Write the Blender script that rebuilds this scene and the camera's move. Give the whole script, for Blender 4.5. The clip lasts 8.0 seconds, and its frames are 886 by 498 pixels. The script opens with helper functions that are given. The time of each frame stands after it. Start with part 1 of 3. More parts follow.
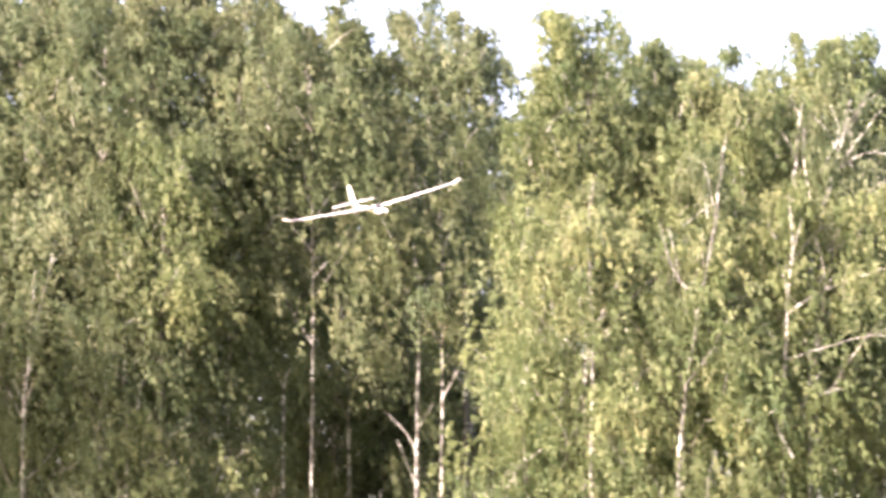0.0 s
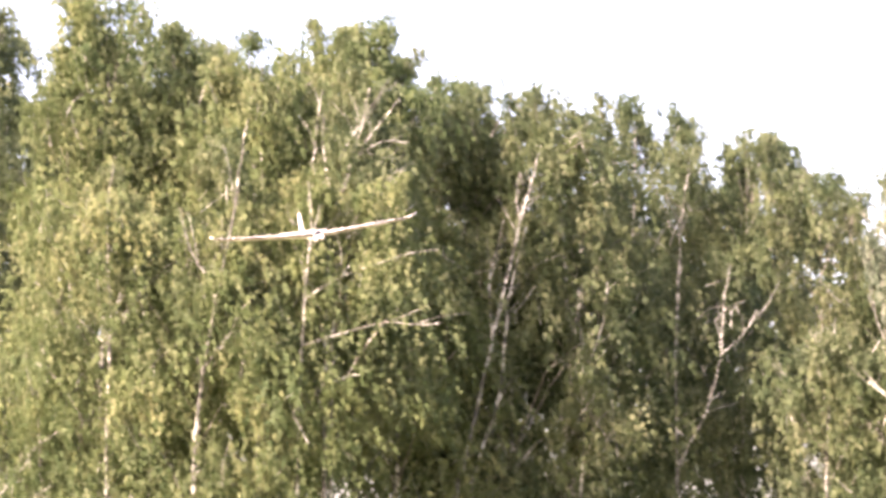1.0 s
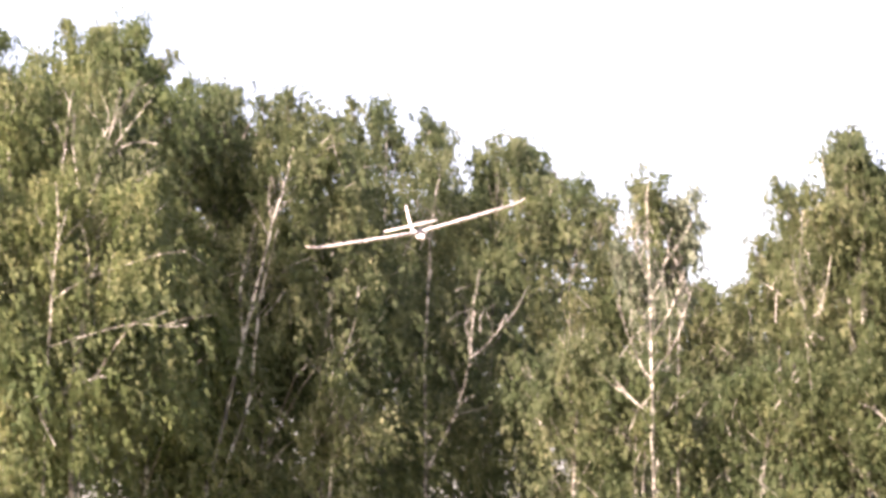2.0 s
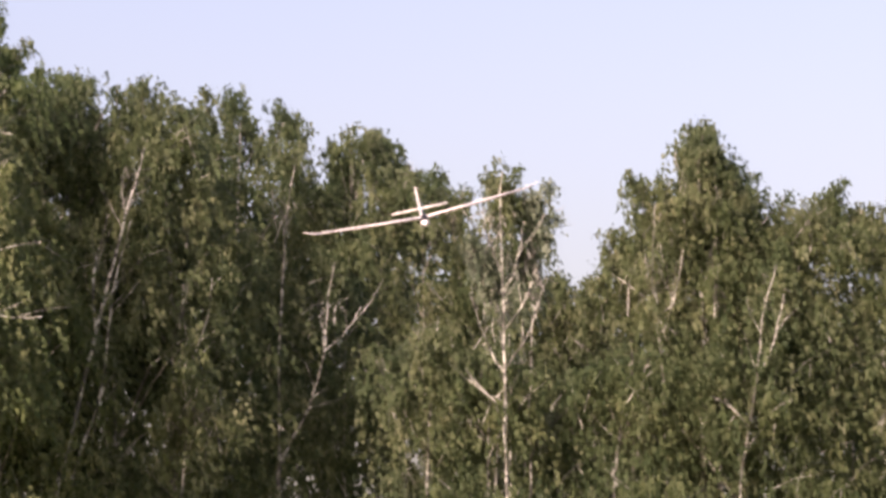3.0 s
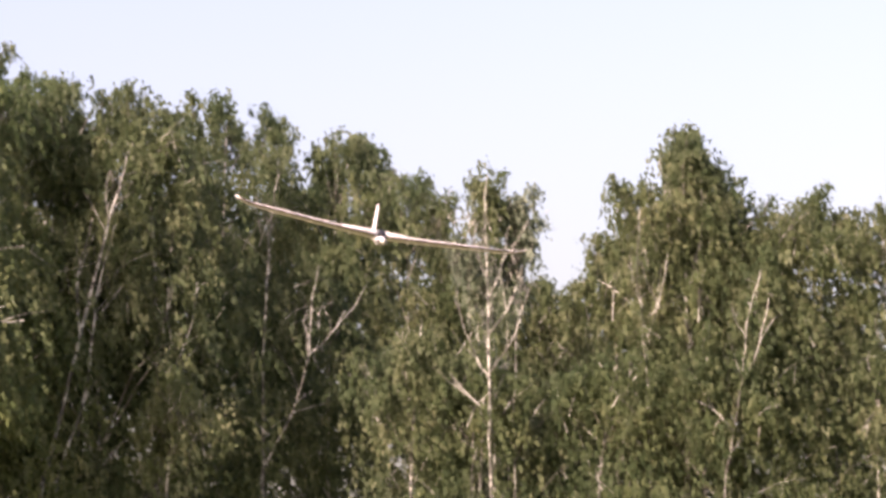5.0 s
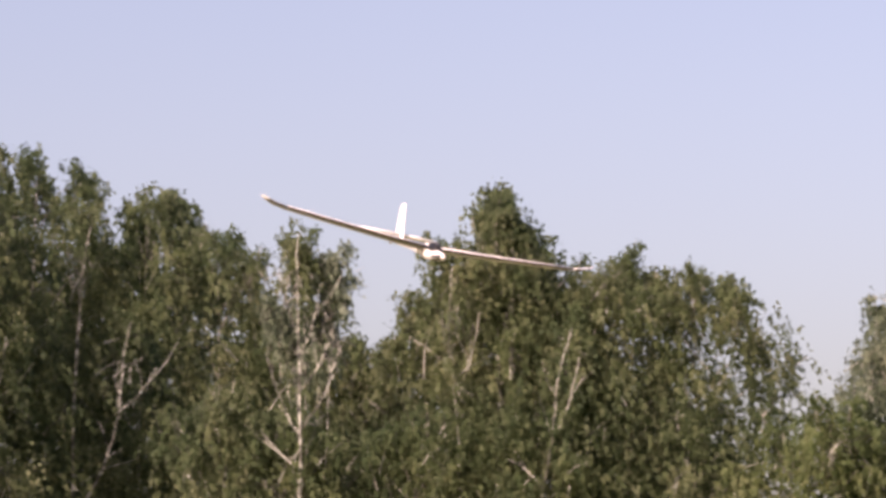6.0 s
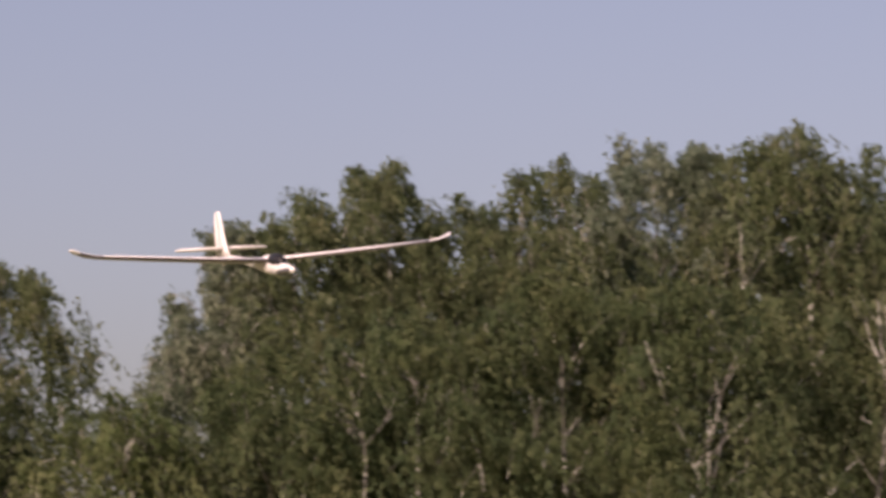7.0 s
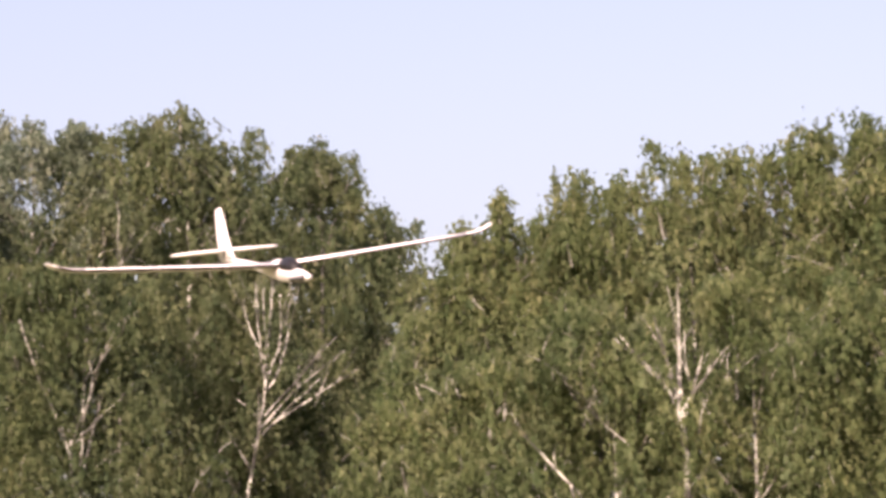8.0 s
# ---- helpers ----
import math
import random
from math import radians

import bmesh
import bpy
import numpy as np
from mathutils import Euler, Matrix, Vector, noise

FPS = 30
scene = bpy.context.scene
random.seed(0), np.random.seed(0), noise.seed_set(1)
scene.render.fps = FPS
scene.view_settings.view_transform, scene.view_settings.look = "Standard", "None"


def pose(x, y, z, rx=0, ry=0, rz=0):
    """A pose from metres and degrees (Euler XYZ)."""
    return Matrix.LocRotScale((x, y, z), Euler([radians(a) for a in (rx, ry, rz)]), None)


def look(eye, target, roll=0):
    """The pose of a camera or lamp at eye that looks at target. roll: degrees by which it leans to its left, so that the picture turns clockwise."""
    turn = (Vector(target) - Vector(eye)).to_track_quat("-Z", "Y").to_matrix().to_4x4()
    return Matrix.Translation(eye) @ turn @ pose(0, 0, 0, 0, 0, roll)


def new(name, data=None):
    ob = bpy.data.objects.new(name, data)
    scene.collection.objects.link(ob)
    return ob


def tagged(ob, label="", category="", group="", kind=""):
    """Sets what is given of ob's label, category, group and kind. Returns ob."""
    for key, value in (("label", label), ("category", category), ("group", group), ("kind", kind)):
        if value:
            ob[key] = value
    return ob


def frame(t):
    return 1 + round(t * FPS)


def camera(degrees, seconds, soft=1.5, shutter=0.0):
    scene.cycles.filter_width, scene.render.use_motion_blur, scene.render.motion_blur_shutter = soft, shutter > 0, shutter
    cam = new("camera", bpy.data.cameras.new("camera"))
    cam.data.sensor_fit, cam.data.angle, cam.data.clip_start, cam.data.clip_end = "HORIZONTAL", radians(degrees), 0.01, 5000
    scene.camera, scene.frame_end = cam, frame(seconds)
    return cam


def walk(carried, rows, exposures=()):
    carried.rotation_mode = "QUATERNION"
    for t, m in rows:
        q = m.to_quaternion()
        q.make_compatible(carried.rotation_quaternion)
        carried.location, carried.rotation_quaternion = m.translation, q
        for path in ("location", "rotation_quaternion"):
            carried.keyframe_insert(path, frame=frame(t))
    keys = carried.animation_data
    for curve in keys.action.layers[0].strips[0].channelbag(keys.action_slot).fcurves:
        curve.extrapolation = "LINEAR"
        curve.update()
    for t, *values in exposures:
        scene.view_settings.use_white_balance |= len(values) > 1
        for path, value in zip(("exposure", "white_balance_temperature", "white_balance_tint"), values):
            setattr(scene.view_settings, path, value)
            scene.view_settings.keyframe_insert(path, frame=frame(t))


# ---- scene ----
# The camera: a long lens, held by hand at eye height in a meadow, turning after the glider.
F = 6385.0      # steps to the radian: directions round the camera are given in these steps
LEVEL = 7.0     # degrees above the horizon at the start
cam = camera(14.0, 8.0, soft=3.5, shutter=0.17)
PATH = [
    (0.0, 0, 0, 0), (0.5, 422, 21, 0), (1.0, 857, 28, 0), (1.5, 1085, 25, 0), (2.0, 1302, 22.5, 0), (2.2, 1396, 22, 0),
    (3.3, 1568, 41.5, 0), (3.5, 1568, 50, 0), (4.0, 1566, 60, 0), (4.2, 1564, 58, 0), (5.3, 1630, 6, 0), (5.5, 1690, -13, 0),
    (6.0, 1924, -73, 0), (6.5, 2418, -119, 0), (6.7, 2717, -114, 0), (7.0, 3166, -66, 0), (7.25, 3475, -25, 0),
    (7.5, 3785, -13, 0), (7.75, 4085, -9, 0), (8.0, 4273, -31, 0),
]
KELVIN, TINT = 7450, 38
EXPOSURES = [(t, e, KELVIN - (400 if t < 0.8 else 0), TINT) for t, e in (
    (0.0, 2.68), (0.5, 2.78), (1.0, 2.38), (1.5, 2.2), (2.2, 1.85), (3.3, 0.85), (4.2, 1.23), (5.5, 1.12), (6.0, 0.64), (6.5, 0.10), (7.0, -0.05), (7.5, 0.53), (8.0, 0.85))]
walk(cam, [(t, pose(0, 0, 1.7, 90 + LEVEL - math.degrees(v / F), roll, -math.degrees(u / F))) for t, u, v, roll in PATH], EXPOSURES)


# ---- light ----
SUN_WAY = Vector((-0.70, -0.49, 0.54)).normalized()   # towards the sun: behind the camera, to its left
world = bpy.data.worlds.new("sky")
scene.world = world
world.use_nodes = True
wt = world.node_tree
sky = wt.nodes.new("ShaderNodeTexSky")
sky.sky_type = "NISHITA"
sky.sun_disc = False
sky.sun_elevation = math.asin(SUN_WAY.z)
sky.sun_rotation = math.atan2(SUN_WAY.x, SUN_WAY.y)
sky.air_density, sky.dust_density, sky.ozone_density = 1.0, 4.0, 1.0
wt.links.new(sky.outputs[0], wt.nodes["Background"].inputs[0])
wt.nodes["Background"].inputs[1].default_value = 0.134
sun = new("sun", bpy.data.lights.new("sun", "SUN"))
sun.data.energy, sun.data.angle, sun.data.color = 3.9, radians(0.6), (1.0, 0.93, 0.83)
sun.matrix_world = look((0, 0, 60), Vector((0, 0, 60)) - SUN_WAY)


# ---- materials ----
def material(name, rough=0.6):
    m = bpy.data.materials.new(name)
    m.use_nodes = True
    b = m.node_tree.nodes["Principled BSDF"]
    b.inputs["Roughness"].default_value = rough
    return m, m.node_tree, b


def node(tree, kind, **inputs):
    n = tree.nodes.new(kind)
    for key, value in inputs.items():
        n.inputs[key].default_value = value
    return n


def ramp(tree, source, stops):
    r = tree.nodes.new("ShaderNodeValToRGB")
    while len(r.color_ramp.elements) < len(stops):
        r.color_ramp.elements.new(0.5)
    for e, (at, colour) in zip(r.color_ramp.elements, stops):
        e.position, e.color = at, (*colour, 1)
    tree.links.new(source, r.inputs[0])
    return r.outputs[0]


def leaf_material(name, dark, mid, light, glow=0.50):
    """Leaves: each its own green, large patches paler and yellower, light shining through them."""
    m, t, b = material(name, 0.65)
    geo = t.nodes.new("ShaderNodeNewGeometry")
    twig = t.nodes.new("ShaderNodeAttribute")
    twig.attribute_name = "tone"
    both = node(t, "ShaderNodeMix")
    both.inputs[0].default_value = 0.68
    t.links.new(geo.outputs["Random Per Island"], both.inputs[2])
    t.links.new(twig.outputs["Fac"], both.inputs[3])
    colour = ramp(t, both.outputs[0], [(0.15, dark), (0.5, mid), (0.85, light)])
    co = t.nodes.new("ShaderNodeTexCoord")
    big = node(t, "ShaderNodeTexNoise", Scale=0.45, Detail=3.0)
    t.links.new(co.outputs["Object"], big.inputs["Vector"])
    patch = ramp(t, big.outputs["Fac"], [(0.35, (0.80, 0.86, 0.85)), (0.7, (1.18, 1.08, 0.95))])
    mix = node(t, "ShaderNodeMix")
    mix.data_type, mix.blend_type = "RGBA", "MULTIPLY"
    mix.inputs[0].default_value = 1.0
    t.links.new(colour, mix.inputs[6])
    t.links.new(patch, mix.inputs[7])
    t.links.new(mix.outputs[2], b.inputs["Base Color"])
    b.inputs["Specular IOR Level"].default_value = 0.15
    tr = t.nodes.new("ShaderNodeBsdfTranslucent")
    t.links.new(mix.outputs[2], tr.inputs["Color"])
    ms = t.nodes.new("ShaderNodeMixShader")
    ms.inputs[0].default_value = glow
    t.links.new(b.outputs[0], ms.inputs[1])
    t.links.new(tr.outputs[0], ms.inputs[2])
    t.links.new(ms.outputs[0], t.nodes["Material Output"].inputs[0])
    return m


def bark_material(name, pale, dark, low):
    """Birch bark: chalky white with dark cross dashes and grey-brown stains."""
    m, t, b = material(name, 0.75)
    co = t.nodes.new("ShaderNodeTexCoord")
    mp = t.nodes.new("ShaderNodeMapping")
    mp.inputs["Scale"].default_value = (2.2, 2.2, 3.4)
    t.links.new(co.outputs["Object"], mp.inputs["Vector"])
    dash = node(t, "ShaderNodeTexNoise", Scale=1.6, Detail=5.0, Roughness=0.65)
    t.links.new(mp.outputs[0], dash.inputs["Vector"])
    stain = node(t, "ShaderNodeTexNoise", Scale=1.7, Detail=4.0)
    t.links.new(co.outputs["Object"], stain.inputs["Vector"])
    white = ramp(t, stain.outputs["Fac"], [(0.44, low), (0.56, pale)])
    mask = ramp(t, dash.outputs["Fac"], [(0.42, (0, 0, 0)), (0.52, (1, 1, 1))])
    mix = t.nodes.new("ShaderNodeMix")
    mix.data_type = "RGBA"
    t.links.new(mask, mix.inputs[0])
    mix.inputs[6].default_value = (*dark, 1)
    t.links.new(white, mix.inputs[7])
    t.links.new(mix.outputs[2], b.inputs["Base Color"])
    bump = node(t, "ShaderNodeBump", Strength=0.4, Distance=0.02)
    t.links.new(dash.outputs["Fac"], bump.inputs["Height"])
    t.links.new(bump.outputs[0], b.inputs["Normal"])
    return m


LEAF = leaf_material("birch_leaves", (0.064, 0.098, 0.046), (0.114, 0.150, 0.077), (0.198, 0.226, 0.138))
LEAF_FRESH = leaf_material("fresh_green_leaves", (0.074, 0.115, 0.048), (0.131, 0.174, 0.080), (0.220, 0.252, 0.139))
# birch leaves with shade put into the colour, for trees meant to look dim
LEAF_SHADED = leaf_material("shaded_birch_leaves", (0.054, 0.086, 0.041), (0.094, 0.130, 0.063), (0.156, 0.184, 0.101))
LEAF_PALE = leaf_material("grey_green_leaves", (0.074, 0.108, 0.068), (0.158, 0.204, 0.146), (0.310, 0.365, 0.295))
BARK = bark_material("birch_bark", (0.52, 0.53, 0.47), (0.055, 0.055, 0.05), (0.11, 0.11, 0.09))
LIMB = bark_material("limb_bark", (0.46, 0.46, 0.40), (0.09, 0.085, 0.07), (0.14, 0.135, 0.11))

GRASS, gt, gb = material("meadow_grass", 0.9)
gco = gt.nodes.new("ShaderNodeTexCoord")
gn = node(gt, "ShaderNodeTexNoise", Scale=0.6, Detail=12.0, Roughness=0.78)
gt.links.new(gco.outputs["Object"], gn.inputs["Vector"])
gt.links.new(ramp(gt, gn.outputs["Fac"], [(0.3, (0.11, 0.13, 0.045)), (0.55, (0.20, 0.20, 0.085)), (0.75, (0.31, 0.28, 0.15))]), gb.inputs["Base Color"])


def painted(name, colour, rough, spread=0.06, scale=9.0):
    m, t, b = material(name, rough)
    co = t.nodes.new("ShaderNodeTexCoord")
    n = node(t, "ShaderNodeTexNoise", Scale=scale, Detail=6.0)
    t.links.new(co.outputs["Object"], n.inputs["Vector"])
    lo = tuple(c * (1 - spread) for c in colour)
    t.links.new(ramp(t, n.outputs["Fac"], [(0.3, lo), (0.65, colour)]), b.inputs["Base Color"])
    fine = node(t, "ShaderNodeTexNoise", Scale=240.0, Detail=2.0)
    t.links.new(co.outputs["Object"], fine.inputs["Vector"])
    bump = node(t, "ShaderNodeBump", Strength=0.15, Distance=0.001)
    t.links.new(fine.outputs["Fac"], bump.inputs["Height"])
    t.links.new(bump.outputs[0], b.inputs["Normal"])
    return m


FOAM = painted("white_foam", (0.80, 0.78, 0.77), 0.55)
FOAM_UNDER = painted("underside_film", (0.075, 0.055, 0.055), 0.4, 0.2)
CANOPY = painted("smoked_canopy", (0.018, 0.016, 0.016), 0.42, 0.2)
DARK = painted("dark_plastic", (0.035, 0.035, 0.038), 0.4, 0.25)
CARBON = painted("grey_plastic", (0.12, 0.12, 0.13), 0.35, 0.2)


# ---- building helpers ----
def mesh_object(name, verts, faces, mats, parent=None, label="", smooth=False, slots=None):
    me = bpy.data.meshes.new(name)
    me.from_pydata([tuple(v) for v in verts], [], faces)
    for m in mats:
        me.materials.append(m)
    if smooth:
        me.polygons.foreach_set("use_smooth", [True] * len(me.polygons))
    if slots is not None:
        me.polygons.foreach_set("material_index", slots)
    me.update()
    ob = new(name, me)
    if parent:
        ob.parent = parent
    return tagged(ob, label)


def part(name, bm, mat, parent, label="", smooth=True):
    """One bmesh as one mesh object under its thing."""
    me = bpy.data.meshes.new(name)
    bmesh.ops.recalc_face_normals(bm, faces=bm.faces)
    bm.to_mesh(me)
    bm.free()
    for m in (mat if isinstance(mat, (list, tuple)) else [mat]):
        me.materials.append(m)
    for p in me.polygons:
        p.use_smooth = smooth
    ob = new(name, me)
    ob.parent = parent
    return tagged(ob, label)


def tube(points, radii, sides=7):
    """Rings round a bent line, closed at the tip."""
    pts = [Vector(p) for p in points]
    verts, faces = [], []
    for i, p in enumerate(pts):
        way = (pts[min(i + 1, len(pts) - 1)] - pts[max(i - 1, 0)]).normalized()
        a = way.cross(Vector((0.31, 0.95, 0.05))).normalized()
        b = way.cross(a)
        for k in range(sides):
            w = 2 * math.pi * k / sides
            verts.append(p + (a * math.cos(w) + b * math.sin(w)) * radii[i])
    for i in range(len(pts) - 1):
        for k in range(sides):
            n = (k + 1) % sides
            faces.append((i * sides + k, i * sides + n, (i + 1) * sides + n, (i + 1) * sides + k))
    faces.append(tuple(range((len(pts) - 1) * sides, len(pts) * sides)))
    return verts, faces


# ---- ground ----
def ground():
    ring, verts, faces = 144, [], []
    radii = [0.0, 3, 6, 10, 15, 20, 26, 33, 41, 50, 60, 70, 80, 90, 100, 112, 126, 150, 190, 260, 400, 700, 1300, 2400, 4500]
    for r in radii:
        for k in range(ring):
            w = 2 * math.pi * k / ring
            x, y = r * math.cos(w), r * math.sin(w)
            z = 0.0 if r > 300 else 0.10 * noise.noise((x * 0.11, y * 0.11, 0.3)) + 0.05 * noise.noise((x * 0.4, y * 0.4, 2.3)) * (r < 130)
            verts.append((x, y, z - 0.02))
    for i in range(len(radii) - 1):
        for k in range(ring):
            n = (k + 1) % ring
            faces.append((i * ring + k, (i + 1) * ring + k, (i + 1) * ring + n, i * ring + n))
    tagged(mesh_object("ground", verts, faces, [GRASS], smooth=True), "grassy meadow ground before the birch wood", "ground", kind="structure")


ground()


# ---- trees ----
SWAYING = []


def spot(u, d):
    a = (u - 784) / F
    return d * math.sin(a), d * math.cos(a)


def height_at(v, d):
    return 1.7 + d * math.tan(radians(LEVEL) - (v - 441) / F)


def crown_mesh(name, rng, H, base, R, point, clumps, strands, leaves, size, wind, lump, mat):
    """A crown of hanging leafy strands, gathered in uneven clumps round the limbs' ends."""
    n = clumps
    s = rng.random(n) ** 0.62
    s[: max(3, n // 14)] = 0.90 + 0.10 * rng.random(max(3, n // 14))
    low = np.clip(0.70 + 0.30 * s / 0.4, 0, 1)
    top = np.clip(1 - (np.clip(s - 0.4, 0, 1) / 0.62) ** 2, 0.0, 1) ** point
    env = R * np.where(s < 0.4, low, top)
    ang = rng.random(n) * 2 * np.pi
    k = rng.integers(1, 5, 4)
    ph = rng.random(4) * 6.28
    wob = 1 + 0.10 * np.sin(k[0] * ang + ph[0] + 5 * s) + 0.08 * np.sin(k[1] * ang * 2 + ph[1] - 9 * s)
    rad = env * wob * np.sqrt(0.30 + 0.70 * rng.random(n))
    z = base + s * (H - 0.3 - base)
    cen = np.stack([rad * np.cos(ang), rad * np.sin(ang), z], 1)
    tip = s > 0.9
    spread = lump * (0.35 + 1.1 * rng.random(n)) * np.where(tip, 0.5, 1.0)
    cen[:, 2] += np.where(s > 0.6, rng.normal(0, 0.22, n), 0)
    # leafy shoots that stand out of the dome, small and open
    high = np.flatnonzero(s > 0.66)
    shoots = rng.choice(high, max(6, n // 4)) if len(high) else np.zeros(0, int)
    out = cen[shoots] * np.array([1, 1, 0])
    out /= np.linalg.norm(out, axis=1)[:, None] + 1e-6
    lift = rng.uniform(0.15, 0.52, (len(shoots), 1))
    tips = cen[shoots] + out * lift * 0.7 + np.array([wind * 0.6, 0, 1.0]) * lift * 0.8
    tips[:, 2] = np.minimum(tips[:, 2], H + rng.normal(-0.05, 0.12, len(tips)))
    cen = np.concatenate([cen, tips])
    spread = np.concatenate([spread, rng.uniform(0.14, 0.30, len(tips))])
    scale = np.concatenate([np.ones(n), np.full(len(tips), 0.4)])
    n = len(cen)
    m = n * strands
    c = np.repeat(cen, strands, 0)
    sp = np.repeat(spread, strands)[:, None]
    root = c + np.clip(rng.normal(0, 1, (m, 3)), -1.7, 1.7) * sp * np.array([0.55, 0.55, 0.38])
    root[:, 2] = np.minimum(root[:, 2], H + 0.1 + 0.15 * rng.normal(0, 1, m))
    length = (0.35 + 1.35 * rng.random(m) ** 1.4) * (0.45 + lump * 0.6)
    length *= np.repeat(scale, strands)
    flare = (root - c)
    flare[:, 2] = 0
    drift = flare * 0.35 + np.array([wind, 0.0, 0.0]) * length[:, None] + rng.normal(0, 0.08, (m, 3))
    q = m * leaves
    i = np.repeat(np.arange(m), leaves)
    i = i[(i < (n - len(tips)) * strands) | (rng.random(q) < 0.34)]   # the shoots are thin
    q = len(i)
    f = rng.random(q)
    p = root[i] + drift[i] * f[:, None] ** 1.5
    p[:, 2] -= length[i] * (f ** 1.15)
    p += rng.normal(0, 0.055, (q, 3))
    # each leaf: a three-cornered birch blade hanging tip down, turned at random
    spray = (rng.random(q) < 0.30).astype(float)[:, None]   # a hanging spray of several blades, or a single leaf
    along = np.stack([wind + rng.normal(0, 0.4, q), rng.normal(0, 0.4, q), -0.75 + rng.normal(0, 0.4, q)], 1) * (1 - 0.5 * spray)
    along += spray * (drift[i] * 0.8 + np.array([0, 0, -1.0]) * length[i][:, None]) / (length[i][:, None] + 0.1) * 0.8
    along /= np.linalg.norm(along, axis=1)[:, None]
    face = np.repeat(rng.normal(0, 1, (n, 3)), strands, 0) * 0.8 + rng.normal(0, 1, (m, 3)) * 0.8
    side = np.cross(along, face[i] + rng.normal(0, 0.35, (q, 3)))
    side /= np.linalg.norm(side, axis=1)[:, None] + 1e-6
    L = size * (0.6 + 0.8 * rng.random(q))[:, None] * (1 + 0.6 * spray)
    W = L * (0.38 - 0.16 * spray)
    v = np.empty((q, 3, 3), np.float32)
    v[:, 0], v[:, 1], v[:, 2] = p + along * L, p + side * W, p - side * W
    me = bpy.data.meshes.new(name)
    me.vertices.add(q * 3)
    me.vertices.foreach_set("co", v.reshape(-1))
    me.loops.add(q * 3)
    me.loops.foreach_set("vertex_index", np.arange(q * 3, dtype=np.int32))
    me.polygons.add(q)
    me.polygons.foreach_set("loop_start", np.arange(0, q * 3, 3, dtype=np.int32))
    me.update(calc_edges=True)
    shade = np.repeat(rng.random(n), strands) * 0.5 + rng.random(m) * 0.5
    tone = me.attributes.new("tone", "FLOAT", "FACE")
    tone.data.foreach_set("value", shade[i].astype(np.float32))
    me.materials.append(mat)
    return me, cen, len(tips)


def twigs(tree, rng, cen, H, count, shoots, mat=None):
    """Thin pale boughs that arch out among the leaves and hang at their ends."""
    verts, faces = [], []
    for c in cen[len(cen) - shoots:] if shoots else ():
        c = Vector(c)
        a = Vector((c.x * 0.8, c.y * 0.8, c.z - rng.uniform(0.7, 1.1)))
        v, f = tube([a, a.lerp(c, 0.6) + Vector((-0.04, 0, 0.05)), c + Vector((0.05, 0, 0.12))], [0.014, 0.010, 0.005], 4)
        k = len(verts)
        verts += v
        faces += [tuple(i + k for i in face) for face in f]
    for j in rng.integers(0, len(cen) - shoots, count):
        c = Vector(cen[j])
        if c.z > H - 0.9:
            c.z = H - rng.uniform(0.9, 2.2)
            c.x, c.y = c.x * 0.7, c.y * 0.7
        flat = Vector((c.x, c.y, 0))
        out = flat.normalized() if flat.length > 0.05 else Vector((1, 0, 0))
        length = rng.uniform(0.5, 1.7)
        way = (out * rng.uniform(-0.1, 0.6) + Vector((rng.normal(0, 0.3), rng.normal(0, 0.3), rng.uniform(0.3, 0.9)))).normalized()
        a = c - way * length * 0.6 + out * 0.25
        m = a + way * length * 0.5
        e = a + way * length + Vector((0.15, 0, -0.12 * length))
        r = rng.uniform(0.006, 0.015)
        v, f = tube([a, m, e], [r, r * 0.8, r * 0.35], 4)
        k = len(verts)
        verts += v
        faces += [tuple(i + k for i in face) for face in f]
    return tagged(mesh_object("twig_growth", verts, faces, [mat or BARK], tree, "thin pale twigs"), kind="stuff")


